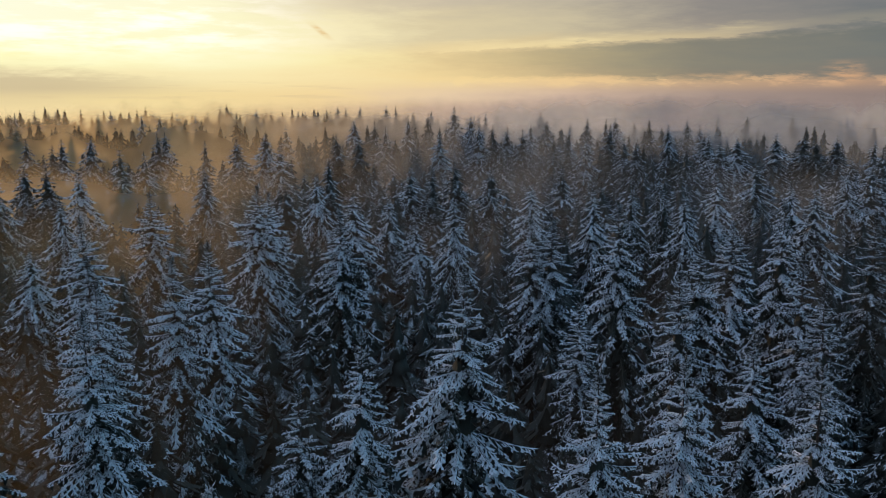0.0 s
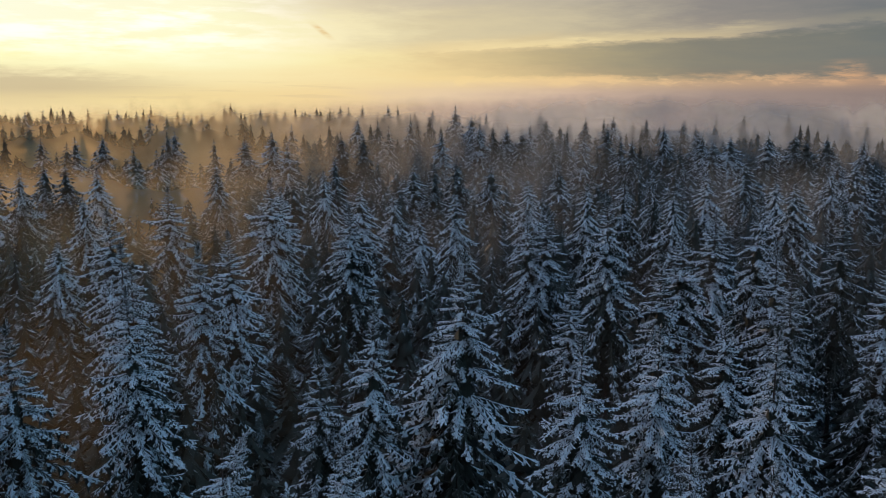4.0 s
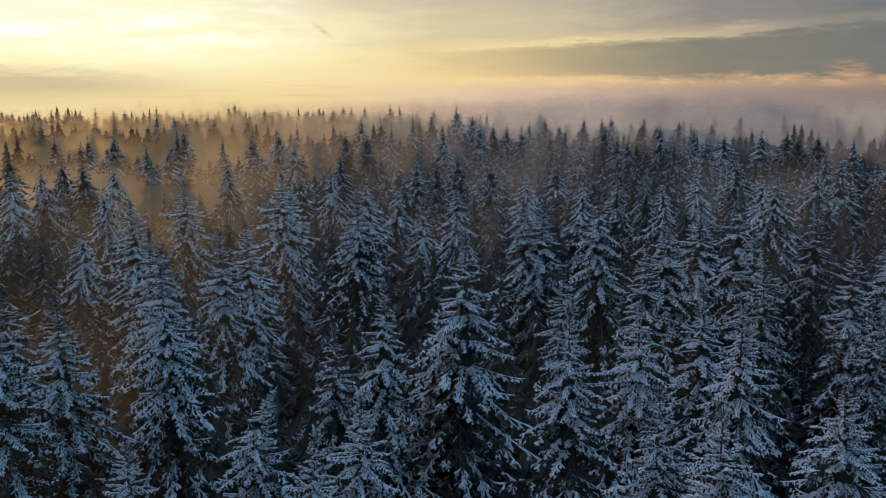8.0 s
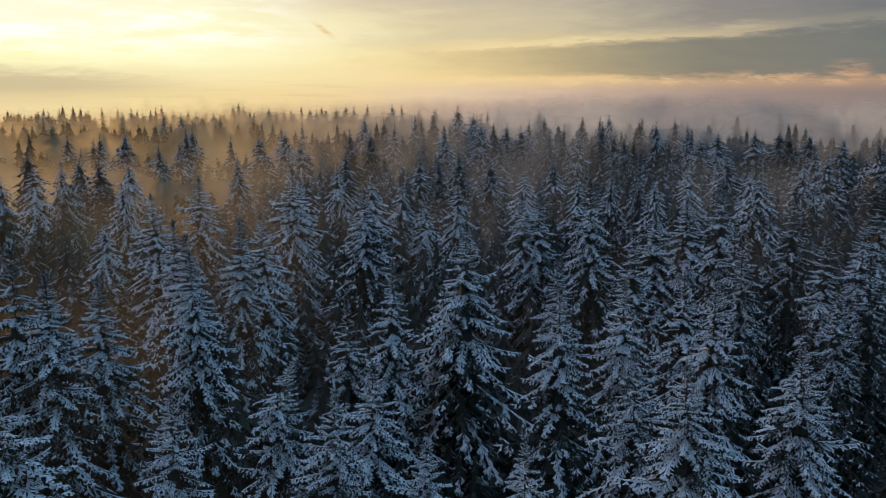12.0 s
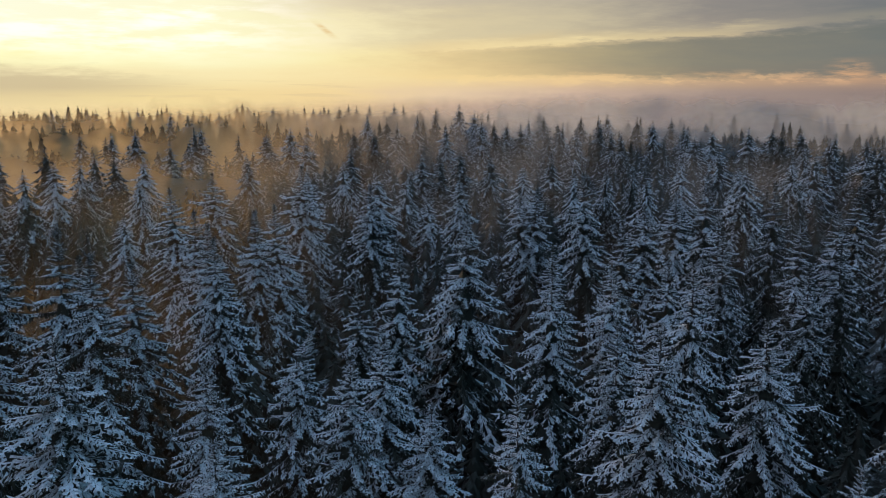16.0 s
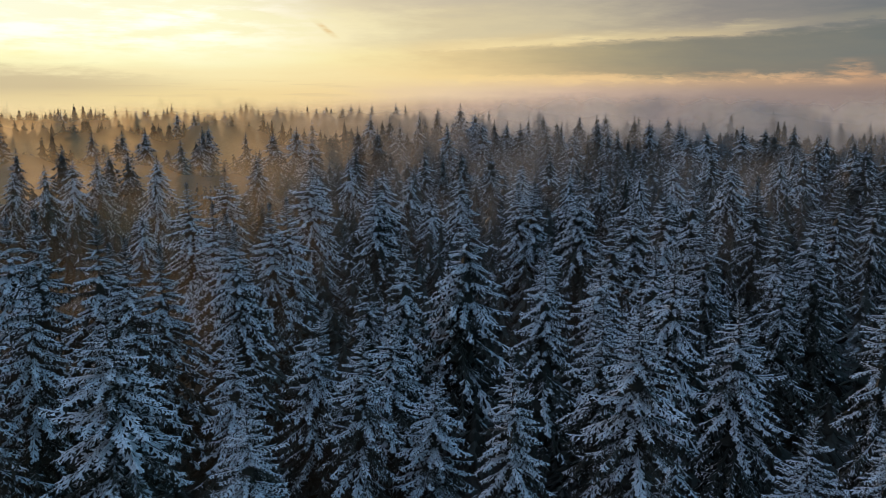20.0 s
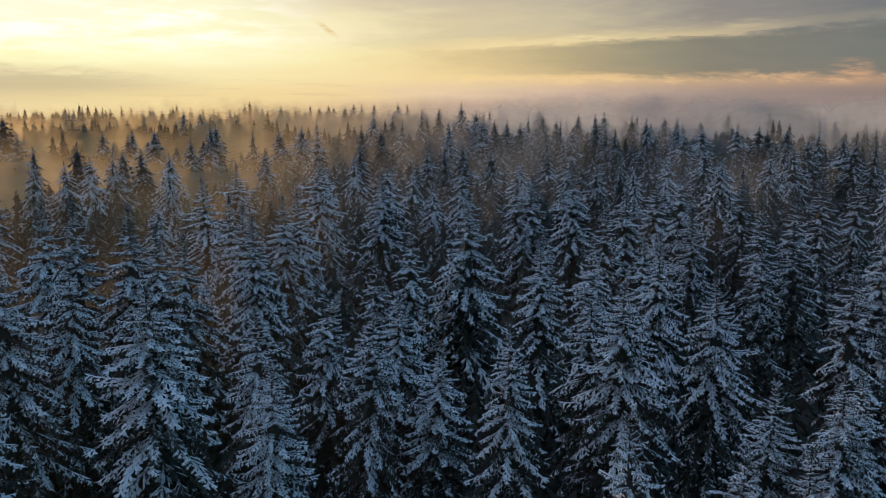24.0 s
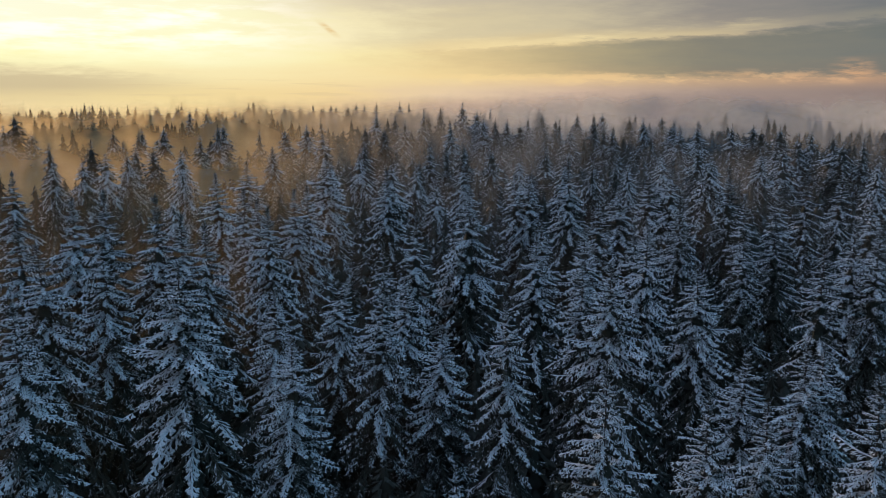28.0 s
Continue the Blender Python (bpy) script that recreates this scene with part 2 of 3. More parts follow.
# ---------------------------------------------------------------- building helpers
def mesh_of(name, verts, faces, mat):
    me = bpy.data.meshes.new(name)
    me.from_pydata([tuple(v) for v in verts], [], [tuple(f) for f in faces])
    me.materials.append(mat)
    me.update()
    return me


def part(name, me, parent, label=""):
    ob = new(name, me)
    ob.parent = parent
    return tagged(ob, label)


def lay(x, y):
    """Height of the forest floor: it climbs gently away from the camera and sinks to a plain behind."""
    base = np.interp(y, [70, 110, 150, 235, 330, 420], [0, 1.6, 3.2, 4.4, 0.0, -3.0])
    return base + 0.35 * np.sin(x * 0.13 + 1.0) * np.cos(y * 0.11) + 0.15 * np.sin(x * 0.41) * np.sin(y * 0.37 + 2)


# ---------------------------------------------------------------- ground
def ground_sheet():
    xs = np.concatenate([[-4200, -2000, -900, -420, -250], np.linspace(-160, 160, 161), [250, 420, 900, 2000, 4200]])
    ys = np.concatenate([[-4200, -1500, -500, -150], np.linspace(-40, 340, 191), [380, 430, 600, 1200, 2400, 4200]])
    gx, gy = np.meshgrid(xs, ys)
    gz = lay(gx, gy)
    verts = np.stack([gx, gy, gz], -1).reshape(-1, 3)
    w = len(xs)
    i = (np.arange(len(ys) - 1)[:, None] * w + np.arange(w - 1)[None]).ravel()
    return mesh_of("ground", verts, np.stack([i, i + 1, i + w + 1, i + w], -1), SNOW)


ground = tagged(new("ground", ground_sheet()), "snow-covered forest floor with needle litter between trees", "ground", kind="structure")


# ---------------------------------------------------------------- spruces
rng = np.random.default_rng(7)
UP = np.array([0, 0, 1.0])


def blade(V, F, p, q, w, sag=0.7):
    """A snow-laden twig: a narrow pointed roof with its ridge from p to q."""
    d = q - p
    s = np.cross(d, UP)
    s = s / (np.linalg.norm(s) + 1e-9) * w
    m = p + 0.6 * d - UP * w * sag
    k = len(V)
    V += [p, q, m + s, m - s]
    F += [(k, k + 2, k + 1), (k, k + 1, k + 3)]


def curtain(V, F, points, drop):
    """Needles that hang in a ragged fringe under a twig."""
    for p, q in zip(points, points[1:]):
        k = len(V)
        V += [p, q, p + (q - p) * rng.uniform(0.3, 0.9) + np.array([0, rng.normal(0, 0.25) * drop, -drop * rng.uniform(0.7, 1.25)])]
        F += [(k, k + 1, k + 2)]


def rod(V, F, points, radii, sides=3):
    k = len(V)
    for p, r in zip(points, radii):
        for j in range(sides):
            a = 2 * math.pi * j / sides
            V.append(p + np.array([0, math.cos(a) * r, math.sin(a) * r]))
    for i in range(len(points) - 1):
        for j in range(sides):
            a, b = k + i * sides + j, k + i * sides + (j + 1) % sides
            F.append((a, b, b + sides, a + sides))


def bough(detail, droop):
    """A bough of length 1 along x: a rib with twigs in two ranks, each a snowy ribbon that bends down and bears short tufts,
    and a fringe of needles below."""
    V, F, S, T = [], [], [], []
    bend = rng.uniform(0.10, 0.26)

    def close(slot, u=0.0):
        T.extend([int(slot or u < 0.72)] * (len(F) - len(S)))
        S.extend([slot] * (len(F) - len(S)))

    def rib(u):
        return np.array([u, 0.05 * math.sin(2.6 * u + droop * 9), -droop * u * u + bend * u ** 3 * 0.9])

    if detail == 2:
        rod(V, F, [rib(u) for u in (0, 0.45, 0.85)], (0.016, 0.011, 0.005))
    close(1)
    count = (5, 7, 11)[detail]
    for i in range(count):
        for side in (-1, 1):
            u = 0.10 + 0.88 * (i + rng.uniform(0.05, 0.95)) / count
            reach = (0.17 * (1 - u) ** 0.6 + 0.055) * min(1, 0.4 + 1.7 * u) * rng.uniform(0.65, 1.35)
            turn, fall = rng.uniform(0.55, 1.05), rng.uniform(0.05, 0.55)
            p = rib(u)
            q = p + reach * np.array([math.cos(turn), side * math.sin(turn), -fall])
            width = (0.046, 0.032, 0.026)[detail] * rng.uniform(0.7, 1.3)
            outer = int(u < rng.uniform(0.10, 0.45))
            blade(V, F, p, q, width, 0.6)
            close(outer, u)
            if detail == 2 and i % 2 == 0:
                curtain(V, F, [p + 0.1 * (q - p), p + 0.95 * (q - p)], 0.13)
            close(1)
            for v in ((0.55,), (0.55,), (0.5,))[detail]:
                for way in ((-1, 1) if detail else (side,)):
                    c = p + (q - p) * (v + rng.uniform(-0.12, 0.12))
                    t2 = side * turn + way * rng.uniform(0.45, 1.0)
                    r2 = 0.03 + reach * rng.uniform(0.2, 0.42)
                    blade(V, F, c, c + r2 * np.array([math.cos(t2), math.sin(t2), -rng.uniform(0.2, 1.1)]), width * 0.85, 0.6)
            close(outer, u)
    curtain(V, F, [rib(u) for u in ((0.03, 0.4, 0.85), (0.03, 0.3, 0.55, 0.85), (0.03, 0.17, 0.31, 0.45, 0.6, 0.75, 0.9))[detail]], 0.2)
    close(1)
    steps = (3, 4, 5)[detail]
    for i in range(steps):
        u = 0.18 + 0.82 * i / steps
        blade(V, F, rib(u), rib(min(u + 1.4 / steps, 1.06)), (0.052, 0.040, 0.034)[detail] * (1.15 - 0.5 * u) * rng.uniform(0.8, 1.2))
        close(int(u < 0.4), u)
    return np.array(V), F, S, T


BOUGHS = {k: [bough(k, d) for d in np.linspace(0.12, 0.42, m)] for k, m in ((2, 12), (1, 8), (0, 6))}
HEIGHT = 22.0


def crown_plan(style, gap, jitter=0.25, blunt=False):
    """Where the boughs of a tree 22 m high sit: which bough, height, heading, pitch, length."""
    slope, wide, loose = (0.52, 3.2, 0.14) if style == 0 else (0.60, 3.8, 0.16) if style == 1 else (0.43, 2.7, 0.15)
    plan, d, lobe = [], 0.10, rng.uniform(0, 7)
    for j in range(0 if blunt else 4):
        plan.append((rng.random(), HEIGHT - rng.uniform(0.1, 0.5), lobe + 1.6 * j, rng.uniform(66, 78), rng.uniform(0.35, 0.55)))
    while d < HEIGHT - 2.2:
        step = gap * (0.12 + 0.083 * min(d, 7.2))
        full = wide * math.tanh(slope * d / wide) * (1.08 + 0.3 * math.exp(-d / 1.3) if blunt else d / (d + 0.3))
        count = 5 if d < 0.5 else 7 if d < 2.5 else 11 if d < 11 else 9
        a0, tier = rng.uniform(0, 7), rng.normal(0, 4)
        for j in range(count):
            if rng.random() < 0.06:
                continue
            a = a0 + 2 * math.pi * (j + rng.uniform(-0.3, 0.3)) / count
            pitch = np.interp(d, [0, 0.6, 1.6, 3.5, 7, 13], [25, -8, -18, -28, -38, -48] if blunt else [48, 28, 12, -6, -24, -42]) + tier + rng.normal(0, 5)
            long = full * (1 + rng.normal(0, loose) + 0.10 * math.sin(2 * a + lobe + 0.5 * d)) + 0.06
            if rng.random() < 0.05:
                long *= 1.18
            plan.append((rng.random(), HEIGHT - d + rng.uniform(-jitter, jitter) * step, a, pitch, max(long, 0.2) / math.cos(radians(pitch)) ** 0.7))
        d += step * rng.uniform(0.8, 1.2)
    return plan


def seat(z, a, pitch, long):
    side, hang = (0.22 + 0.76 * long,) * 2 if long < 0.9 else (long, long) if long < 2 else (2 + 0.3 * (long - 2), 2 + 0.6 * (long - 2))
    return Matrix.Translation((0, 0, z)) @ Euler((0, -radians(pitch), a)).to_matrix().to_4x4() @ Matrix.Diagonal((long, side, hang, 1))


def core(style, low, share=0.2, sides=7, start=3.0, step=0.55):
    """The dark mass of needles round the trunk: a ragged cone."""
    slope, wide = ((0.47, 3.2), (0.53, 3.8), (0.38, 2.7))[style]
    V, F = [], []
    levels = np.arange(start, HEIGHT - low, step)
    for i, d in enumerate(levels):
        r = share * wide * math.tanh(slope * d / wide)
        for j in range(sides):
            a = 2 * math.pi * (j + 0.5 * (i % 2)) / sides
            k = r * (1.25 if i % 2 else 0.75) * rng.uniform(0.7, 1.3)
            V.append(np.array([k * math.cos(a), k * math.sin(a), HEIGHT - d + rng.uniform(-0.15, 0.15)]))
            if i:
                p, q = (i - 1) * sides + j, (i - 1) * sides + (j + 1) % sides
                F += [(p, p + sides, q), (q, p + sides, q + sides)]
    return V, F


def in_low_shade(z, pick, edge):
    """The boughs low in the crown, under the others, hold little snow; their shade is put into the colour too."""
    return z + 8 * ((pick * 37) % 1) < edge


def baked_crown(name, style, plan, detail, coarse, low, outer=None, nod=0.0, edge=19.0, mass=0.2):
    """One mesh for a whole crown: finer boughs above, coarser ones below, none under the height low."""
    vs, fs, slots, k = [], [], [], 0
    for pick, z, a, pitch, long in plan:
        if z < low:
            continue
        kinds = BOUGHS[detail if z > coarse else min(detail, 1)]
        v, f, slot, tip = kinds[int(pick * len(kinds))]
        m = np.array(seat(z, a, pitch, long))
        vs.append(v @ m[:3, :3].T + m[:3, 3])
        fs += [tuple(i + k for i in q) for q in f]
        slots += [3 * k for k in tip] if in_low_shade(z, pick, edge) else slot if z < HEIGHT - 3.0 else [0] * len(f)
        k += len(v)
    cv, cf = core(style, low, mass, 7, 3.0 if mass < 0.22 else 1.2, 0.55)
    V, F = list(np.concatenate(vs)) + cv, fs + [tuple(i + k for i in q) for q in cf]
    slots += [2] * len(cf)
    blade(V, F, np.array([0, 0, HEIGHT - 0.35]), np.array([0.03, 0.02, HEIGHT + 0.35]), 0.06)
    if nod:
        V = [p + np.array([nod * max(0, p[2] - 18.5) ** 2, 0, -0.35 * nod * max(0, p[2] - 18.5) ** 2]) for p in V]
    me = mesh_of(name, V, F, outer or NEEDLES)
    for extra in (INNER, SHADE_DARK if mass < 0.22 else FAR_NEEDLES, LOW_SHADE):
        me.materials.append(extra)
    me.polygons.foreach_set("material_index", slots + [0] * 2)
    return me


def trunk_mesh(sides):
    V, F = [], []
    rings = [(-1.0, 0.30), (0.3, 0.24), (5, 0.2), (11, 0.14), (17, 0.07), (21, 0.025), (22.2, 0.008)]
    for z, r in rings:
        for j in range(sides):
            a = 2 * math.pi * j / sides
            V.append((r * math.cos(a), r * math.sin(a), z))
    for i in range(len(rings) - 1):
        for j in range(sides):
            p, q = i * sides + j, i * sides + (j + 1) % sides
            F.append((p, q, q + sides, p + sides))
    return mesh_of("trunk", V, F, BARK)


TRUNK, THIN_TRUNK = trunk_mesh(10), trunk_mesh(6)
BOUGH_MESHES = []
for mat, inside, shaded in ((NEEDLES, INNER, False), (DUSTED, LOW_SHADE, True), (DUSTED, INNER, False)):
    row = []
    for v, f, slot, tip in BOUGHS[2] + BOUGHS[1]:
        me = mesh_of("bough", v, f, mat)
        me.materials.append(inside)
        me.polygons.foreach_set("material_index", tip if shaded else slot)
        row.append(me)
    BOUGH_MESHES.append(row)
LABELS = {
    0: "tall Norway spruce, boughs loaded with snow and rime",
    1: "broad spruce with drooping snow-laden boughs",
    2: "slender dark spruce lightly dusted with snow",
    3: "young spruce, thin boughs white with rime",
}


def spruce(label, crown, inner=None):
    """A tree at the origin, its foot on the ground; crown: a mesh, or a plan of single boughs."""
    tree = tagged(new("spruce_tree"), label, "tree", "spruces of the forest")
    part("trunk", TRUNK, tree)
    if isinstance(crown, list):
        for pick, z, a, pitch, long in crown:
            row = BOUGH_MESHES[1 if in_low_shade(z, pick, 20.0) else 2 if label == LABELS[2] else 0]
            ob = part("bough", row[int(pick * 12) if z > 11.5 else 12 + int(pick * 8)], tree)
            ob.matrix_local = seat(z, a, pitch, long)
        part("inner_foliage", mesh_of("inner_foliage", *inner, SHADE_DARK), tree, "dark needles close round the trunk")
    else:
        part("crown", crown, tree)
    return tree


def stand_at(x, y, top, girth, turn, lean=1.2):
    foot = float(lay(x, y))
    s = (top - foot) / (HEIGHT - 0.1)
    tilt = Euler((radians(rng.normal(0, lean)), radians(rng.normal(0, lean)), turn)).to_matrix().to_4x4()
    tip = tilt @ Vector((0, 0, top - foot))
    return Matrix.Translation((x - tip.x, y - tip.y, foot)) @ tilt @ Matrix.Diagonal((girth, girth, s, 1))


def put(tree, x, y, top, girth):
    copy_thing(tree, stand_at(x, y, top, girth, rng.uniform(0, 6.28)))


NEAR_STAND_A = [
    (14.3, 25.9, 24.6, 1), (5.7, 27.6, 24.5, 0.9), (10, 29.7, 22.4, 1), (12.9, 31.3, 21.7, 1), (-19, 35.6, 24.6, 1), (17.9, 39.3, 21.7, 1),
    (19.3, 40.4, 21.3, 1), (15.6, 41, 20.6, 1), (-8, 42.2, 21.1, 1), (-14.1, 43.2, 24.8, 1.45), (3.4, 43.6, 22.7, 0.88), (9.6, 46.5, 24.1, 1.1),
    (-23.6, 47.5, 25, 1.1), (-3.6, 49, 22.3, 0.9), (-10.3, 49.4, 21.8, 0.92), (8.6, 50.1, 23.5, 1), (0, 50.5, 19.3, 1), (23.8, 51, 24.7, 1),
    (-21.2, 51, 24.7, 1), (16.3, 52.1, 22.9, 1.1), (-2.5, 53.9, 21.7, 1), (-17.4, 54.6, 25.8, 1), (29.3, 55, 24.7, 1), (-7.1, 55, 21.4, 0.85),
]
NEAR_STAND_B = [
    (-19.2, 55.2, 26.8, 1), (-22.8, 55.6, 27.1, 1), (-29.6, 57.2, 24.8, 1), (28.7, 57.2, 24.8, 1), (14.6, 58.6, 24.4, 1), (6.7, 58.7, 24.1, 1),
    (-17.5, 60.4, 24.1, 1), (10.6, 61.4, 23.7, 1), (-27.8, 61.9, 25.8, 1.15), (-4.6, 62.2, 22.4, 0.8), (-2, 62.2, 24.5, 0.95), (23.4, 63.7, 23.2, 1),
    (-13.6, 63.8, 24.8, 1), (2.1, 64.2, 26.4, 1.2), (0.8, 65.6, 22.2, 1.05), (-23, 66.1, 23.3, 1), (15.8, 67.9, 22.6, 1), (27.7, 68.7, 23.5, 1),
    (20.3, 70.8, 24.4, 1), (-16, 71.1, 24.6, 1), (37.2, 71.7, 24.9, 1), (26.2, 71.7, 24.9, 1), (13.8, 73.4, 24.7, 1), (-13.6, 75.5, 24.9, 1),
]
NEAR_STAND_C = [
    (30.7, 75.5, 24.9, 1), (-18.2, 75.5, 24.9, 1),
]
MID_STAND_A = [
    (9.3, 77.7, 21.9), (22.4, 78, 24.6), (27.6, 80.2, 26.5), (17.1, 80.5, 24.7), (22.2, 80.6, 27.1), (12.3, 81.8, 27),
    (-13.6, 82.9, 24.4), (22, 88.6, 24.8), (-46.3, 89.4, 25.1), (39.2, 89.4, 25.1), (-24.6, 89.9, 25), (9.4, 89.9, 24.8),
    (7.8, 89.9, 24.8), (-6.2, 91.7, 25.2), (44.2, 91.7, 25.2), (30.3, 94.3, 26.6), (-31.3, 95.8, 21.5), (-13.9, 99.6, 26.2),
    (52, 99.7, 25.4), (2.4, 100.2, 24.9), (-47.9, 102.7, 25.5), (-44.4, 102.7, 25.5), (23, 103.7, 24.9), (-6.4, 104, 24.9),
    (-0.9, 104.8, 22.3), (-24.8, 105.3, 24.9), (-33.1, 105.7, 24.2), (-14.3, 106, 24.9), (22.1, 106.9, 24.9), (-3.4, 107.3, 24.3),
    (15.6, 107.8, 24.9), (-44.3, 109.7, 25.7),
]
MID_STAND_B = [
    (19.8, 110, 24.9), (36, 112.2, 25), (10.3, 112.4, 25), (-42.9, 113.6, 25.8), (31.3, 120.1, 25), (25.2, 120.1, 25),
    (46.5, 122.2, 25.1), (-38.6, 123, 25.1), (-12.4, 123.4, 24.8),
]
FAR_STAND_A = [
    (-44, 127, 25.2), (51.9, 127.3, 25.3), (-60, 127.4, 26), (15.7, 127.6, 25.3), (7.4, 127.7, 25.3), (0.5, 127.7, 25.3),
    (-26.1, 128, 25.3), (-47.1, 128.1, 25.3), (-2, 128.9, 25.3), (-54.3, 129.2, 26.2), (62.5, 130.4, 26.3), (65.5, 130.4, 26.3),
    (40.6, 133.3, 25.4), (3.3, 133.6, 25.4), (52.3, 136.5, 25.5), (63.9, 137.5, 26.8), (58.4, 137.5, 26.8), (-12.9, 138.5, 25.6),
    (55.7, 140.1, 25.6), (-69.5, 141.8, 27), (-41.3, 142.6, 26.4), (-39.4, 146.5, 25.7), (-79.6, 152.2, 27.6), (38.7, 156.3, 25.9),
    (10.9, 156.5, 25.9), (23.8, 156.6, 26.9), (-22.5, 156.8, 25.9), (-57.8, 159.3, 25.9), (46.2, 163.6, 26), (-36.4, 166.4, 26.2),
    (33.8, 167.2, 26.3), (-31.6, 167.8, 26.3),
]
FAR_STAND_B = [
    (-60.2, 168, 26.3), (-66, 168.1, 26.3), (63.8, 168.5, 26.4), (32.6, 171.1, 26.6), (20.7, 171.2, 26.6), (52.3, 172.7, 26.6),
    (23.2, 172.9, 26.6), (-12.1, 173.2, 26.6), (69.6, 173.4, 26.7), (76.3, 173.6, 25.9), (-57.7, 173.6, 26.6), (64.7, 175.3, 26.8),
    (48.2, 175.4, 26.8), (-16.3, 176, 26.8), (-28.5, 176.1, 26.8), (-47.3, 176.3, 26.8), (48.1, 177.4, 26.9), (-46.6, 178.2, 26.9),
    (1.6, 178.8, 27), (62.1, 180.6, 26.7), (16.7, 183, 27.2), (26.2, 189.2, 27.4), (14.5, 189.3, 27.4), (9.1, 189.3, 27.4),
    (-8.6, 190.8, 27.4), (46, 193.2, 27.6), (4.5, 193.2, 31.1), (34.8, 193.3, 27.6), (12, 193.5, 27.6), (-98.6, 193.6, 28.4),
    (-28.1, 193.8, 27.6), (-11.3, 198.6, 28.1),
]
FAR_STAND_C = [
    (-82.7, 199, 27.7), (-4.7, 202.6, 29.2), (-0.6, 202.6, 29.5), (53.2, 204.8, 27.9), (20.7, 205.1, 27.9), (45.8, 206.8, 28),
    (8.6, 212.6, 29), (58.2, 212.6, 26.8), (34.6, 217, 28.1), (25.6, 217.1, 28.1), (39.3, 219.9, 28.1), (-17.4, 220.4, 28.1),
    (42.8, 226.1, 28.2), (-4.1, 226.5, 28.2), (-66.7, 237.5, 28.3), (-38.8, 245.1, 28.4), (-73.8, 245.4, 28.4), (-62.6, 254, 28.4),
    (-67.4, 254, 28.4), (-88.3, 254.2, 28.4), (-110.3, 254.4, 28.4), (-112, 254.4, 28.4), (-81.7, 258.9, 28.5), (-111.1, 259.1, 28.5),
    (30.5, 268.1, 28.5), (15.1, 268.2, 28.5), (-0.2, 268.3, 28.5), (-35.8, 268.6, 28.5), (-63.4, 268.9, 28.5), (-78.6, 269, 28.5),
    (-103.8, 269.2, 28.5), (-106.3, 269.3, 28.5),
]
FAR_STAND_D = [
    (-108.2, 269.3, 28.5), (-39.6, 280.1, 28.6), (-47.6, 280.2, 28.6), (-117.5, 280.8, 28.6), (-97.5, 286.8, 28.6), (20.6, 299.6, 28.7),
    (-33.8, 300, 28.7), (-56.3, 300.2, 28.7), (-112.3, 300.7, 28.7), (-29.4, 315.7, 28.8), (-68.4, 316, 28.8), (-13.9, 343.8, 28.9),
    (-27.1, 344, 28.9), (-35.3, 344, 28.9), (-106.7, 344.6, 28.9), (-82.2, 357.6, 28.7), (-18.8, 366.8, 28.9),
]
BENT = (-7.1, 55)
LOW_STAND = [(0.6, 38, 16), (-5.2, 36.5, 15.5), (3, 37.5, 15.5), (-15.7, 82, 10.4), (-12.3, 88, 9.8), (-6.2, 70, 13.5), (-8.6, 76, 12)]

near_kinds = [spruce(LABELS[k], [b for b in crown_plan(k, 1.42) if b[1] > 8.0], core(k, 7.0)) for k in (0, 1, 0, 1, 2)]
good_kinds = [spruce(LABELS[k], baked_crown("crown", k, crown_plan(k, 1.55), 2, 16.5, 11.2, DUSTED if k == 2 else None, edge=19.5)) for k in (0, 1, 0, 1, 2, 2)]
mid_kinds = [spruce(LABELS[k], baked_crown("crown", k, crown_plan(k, 1.55, 0.4, True), 1, 0.0, 12.5, DUSTED if k == 2 else None, mass=0.26)) for k in (0, 1, 0, 1, 2, 2)]
full_kinds = [spruce(LABELS[k], baked_crown("crown", k, crown_plan(k, 1.5, 0.35), 1, 0.0, 3.5, edge=13.0)) for k in (0, 1)]
thin_kinds = [spruce(LABELS[k], baked_crown("crown", k, crown_plan(k, 1.9, 0.5, True), 0, 0.0, 14.0, FROSTED, mass=0.34)) for k in (0, 1, 2, 0, 1, 2)]
bent_kind = spruce("spruce with a snow-bent nodding top", baked_crown("crown", 0, crown_plan(0, 1.3), 2, 12.0, 4.0, nod=0.085))
young_kind = spruce(LABELS[3], baked_crown("crown", 2, crown_plan(2, 1.8), 1, 0.0, 4.0))


def choose(kinds, i, x, y):
    """The slender, darker trees stand more to one side of the wood."""
    dark = len(kinds) // 3
    if rng.random() < np.interp(x / y, [-0.05, 0.12], [0.0, 0.34]):
        return kinds[len(kinds) - dark + i % dark]
    return kinds[i % (len(kinds) - dark)]


taken = []
for i, (x, y, top, girth) in enumerate(NEAR_STAND_A + NEAR_STAND_B + NEAR_STAND_C):
    if (x, y) == BENT:
        copy_thing(bent_kind, stand_at(x, y, top + 0.5, girth, 0.35))
    else:
        # broad crowns and slim ones, and to one side of the wood some dark slender ones
        kinds, broad = near_kinds if i < 24 else good_kinds, girth > 1.08
        dark = not broad and rng.random() < np.interp(x / y, [-0.05, 0.15], [0.0, 0.45])
        put(kinds[4 if dark else 2 * (i % 2) + broad], x, y, top, girth * (0.92 if broad else 1.0) * rng.uniform(0.95, 1.06))
    taken.append((x, y))
for i, (x, y, top) in enumerate(MID_STAND_A + MID_STAND_B):
    put(full_kinds[i % 2] if -27 < x < -8 and y < 118 else choose(good_kinds if y < 92 else mid_kinds, i, x, y), x, y, top, rng.uniform(0.92, 1.12))
    taken.append((x, y))
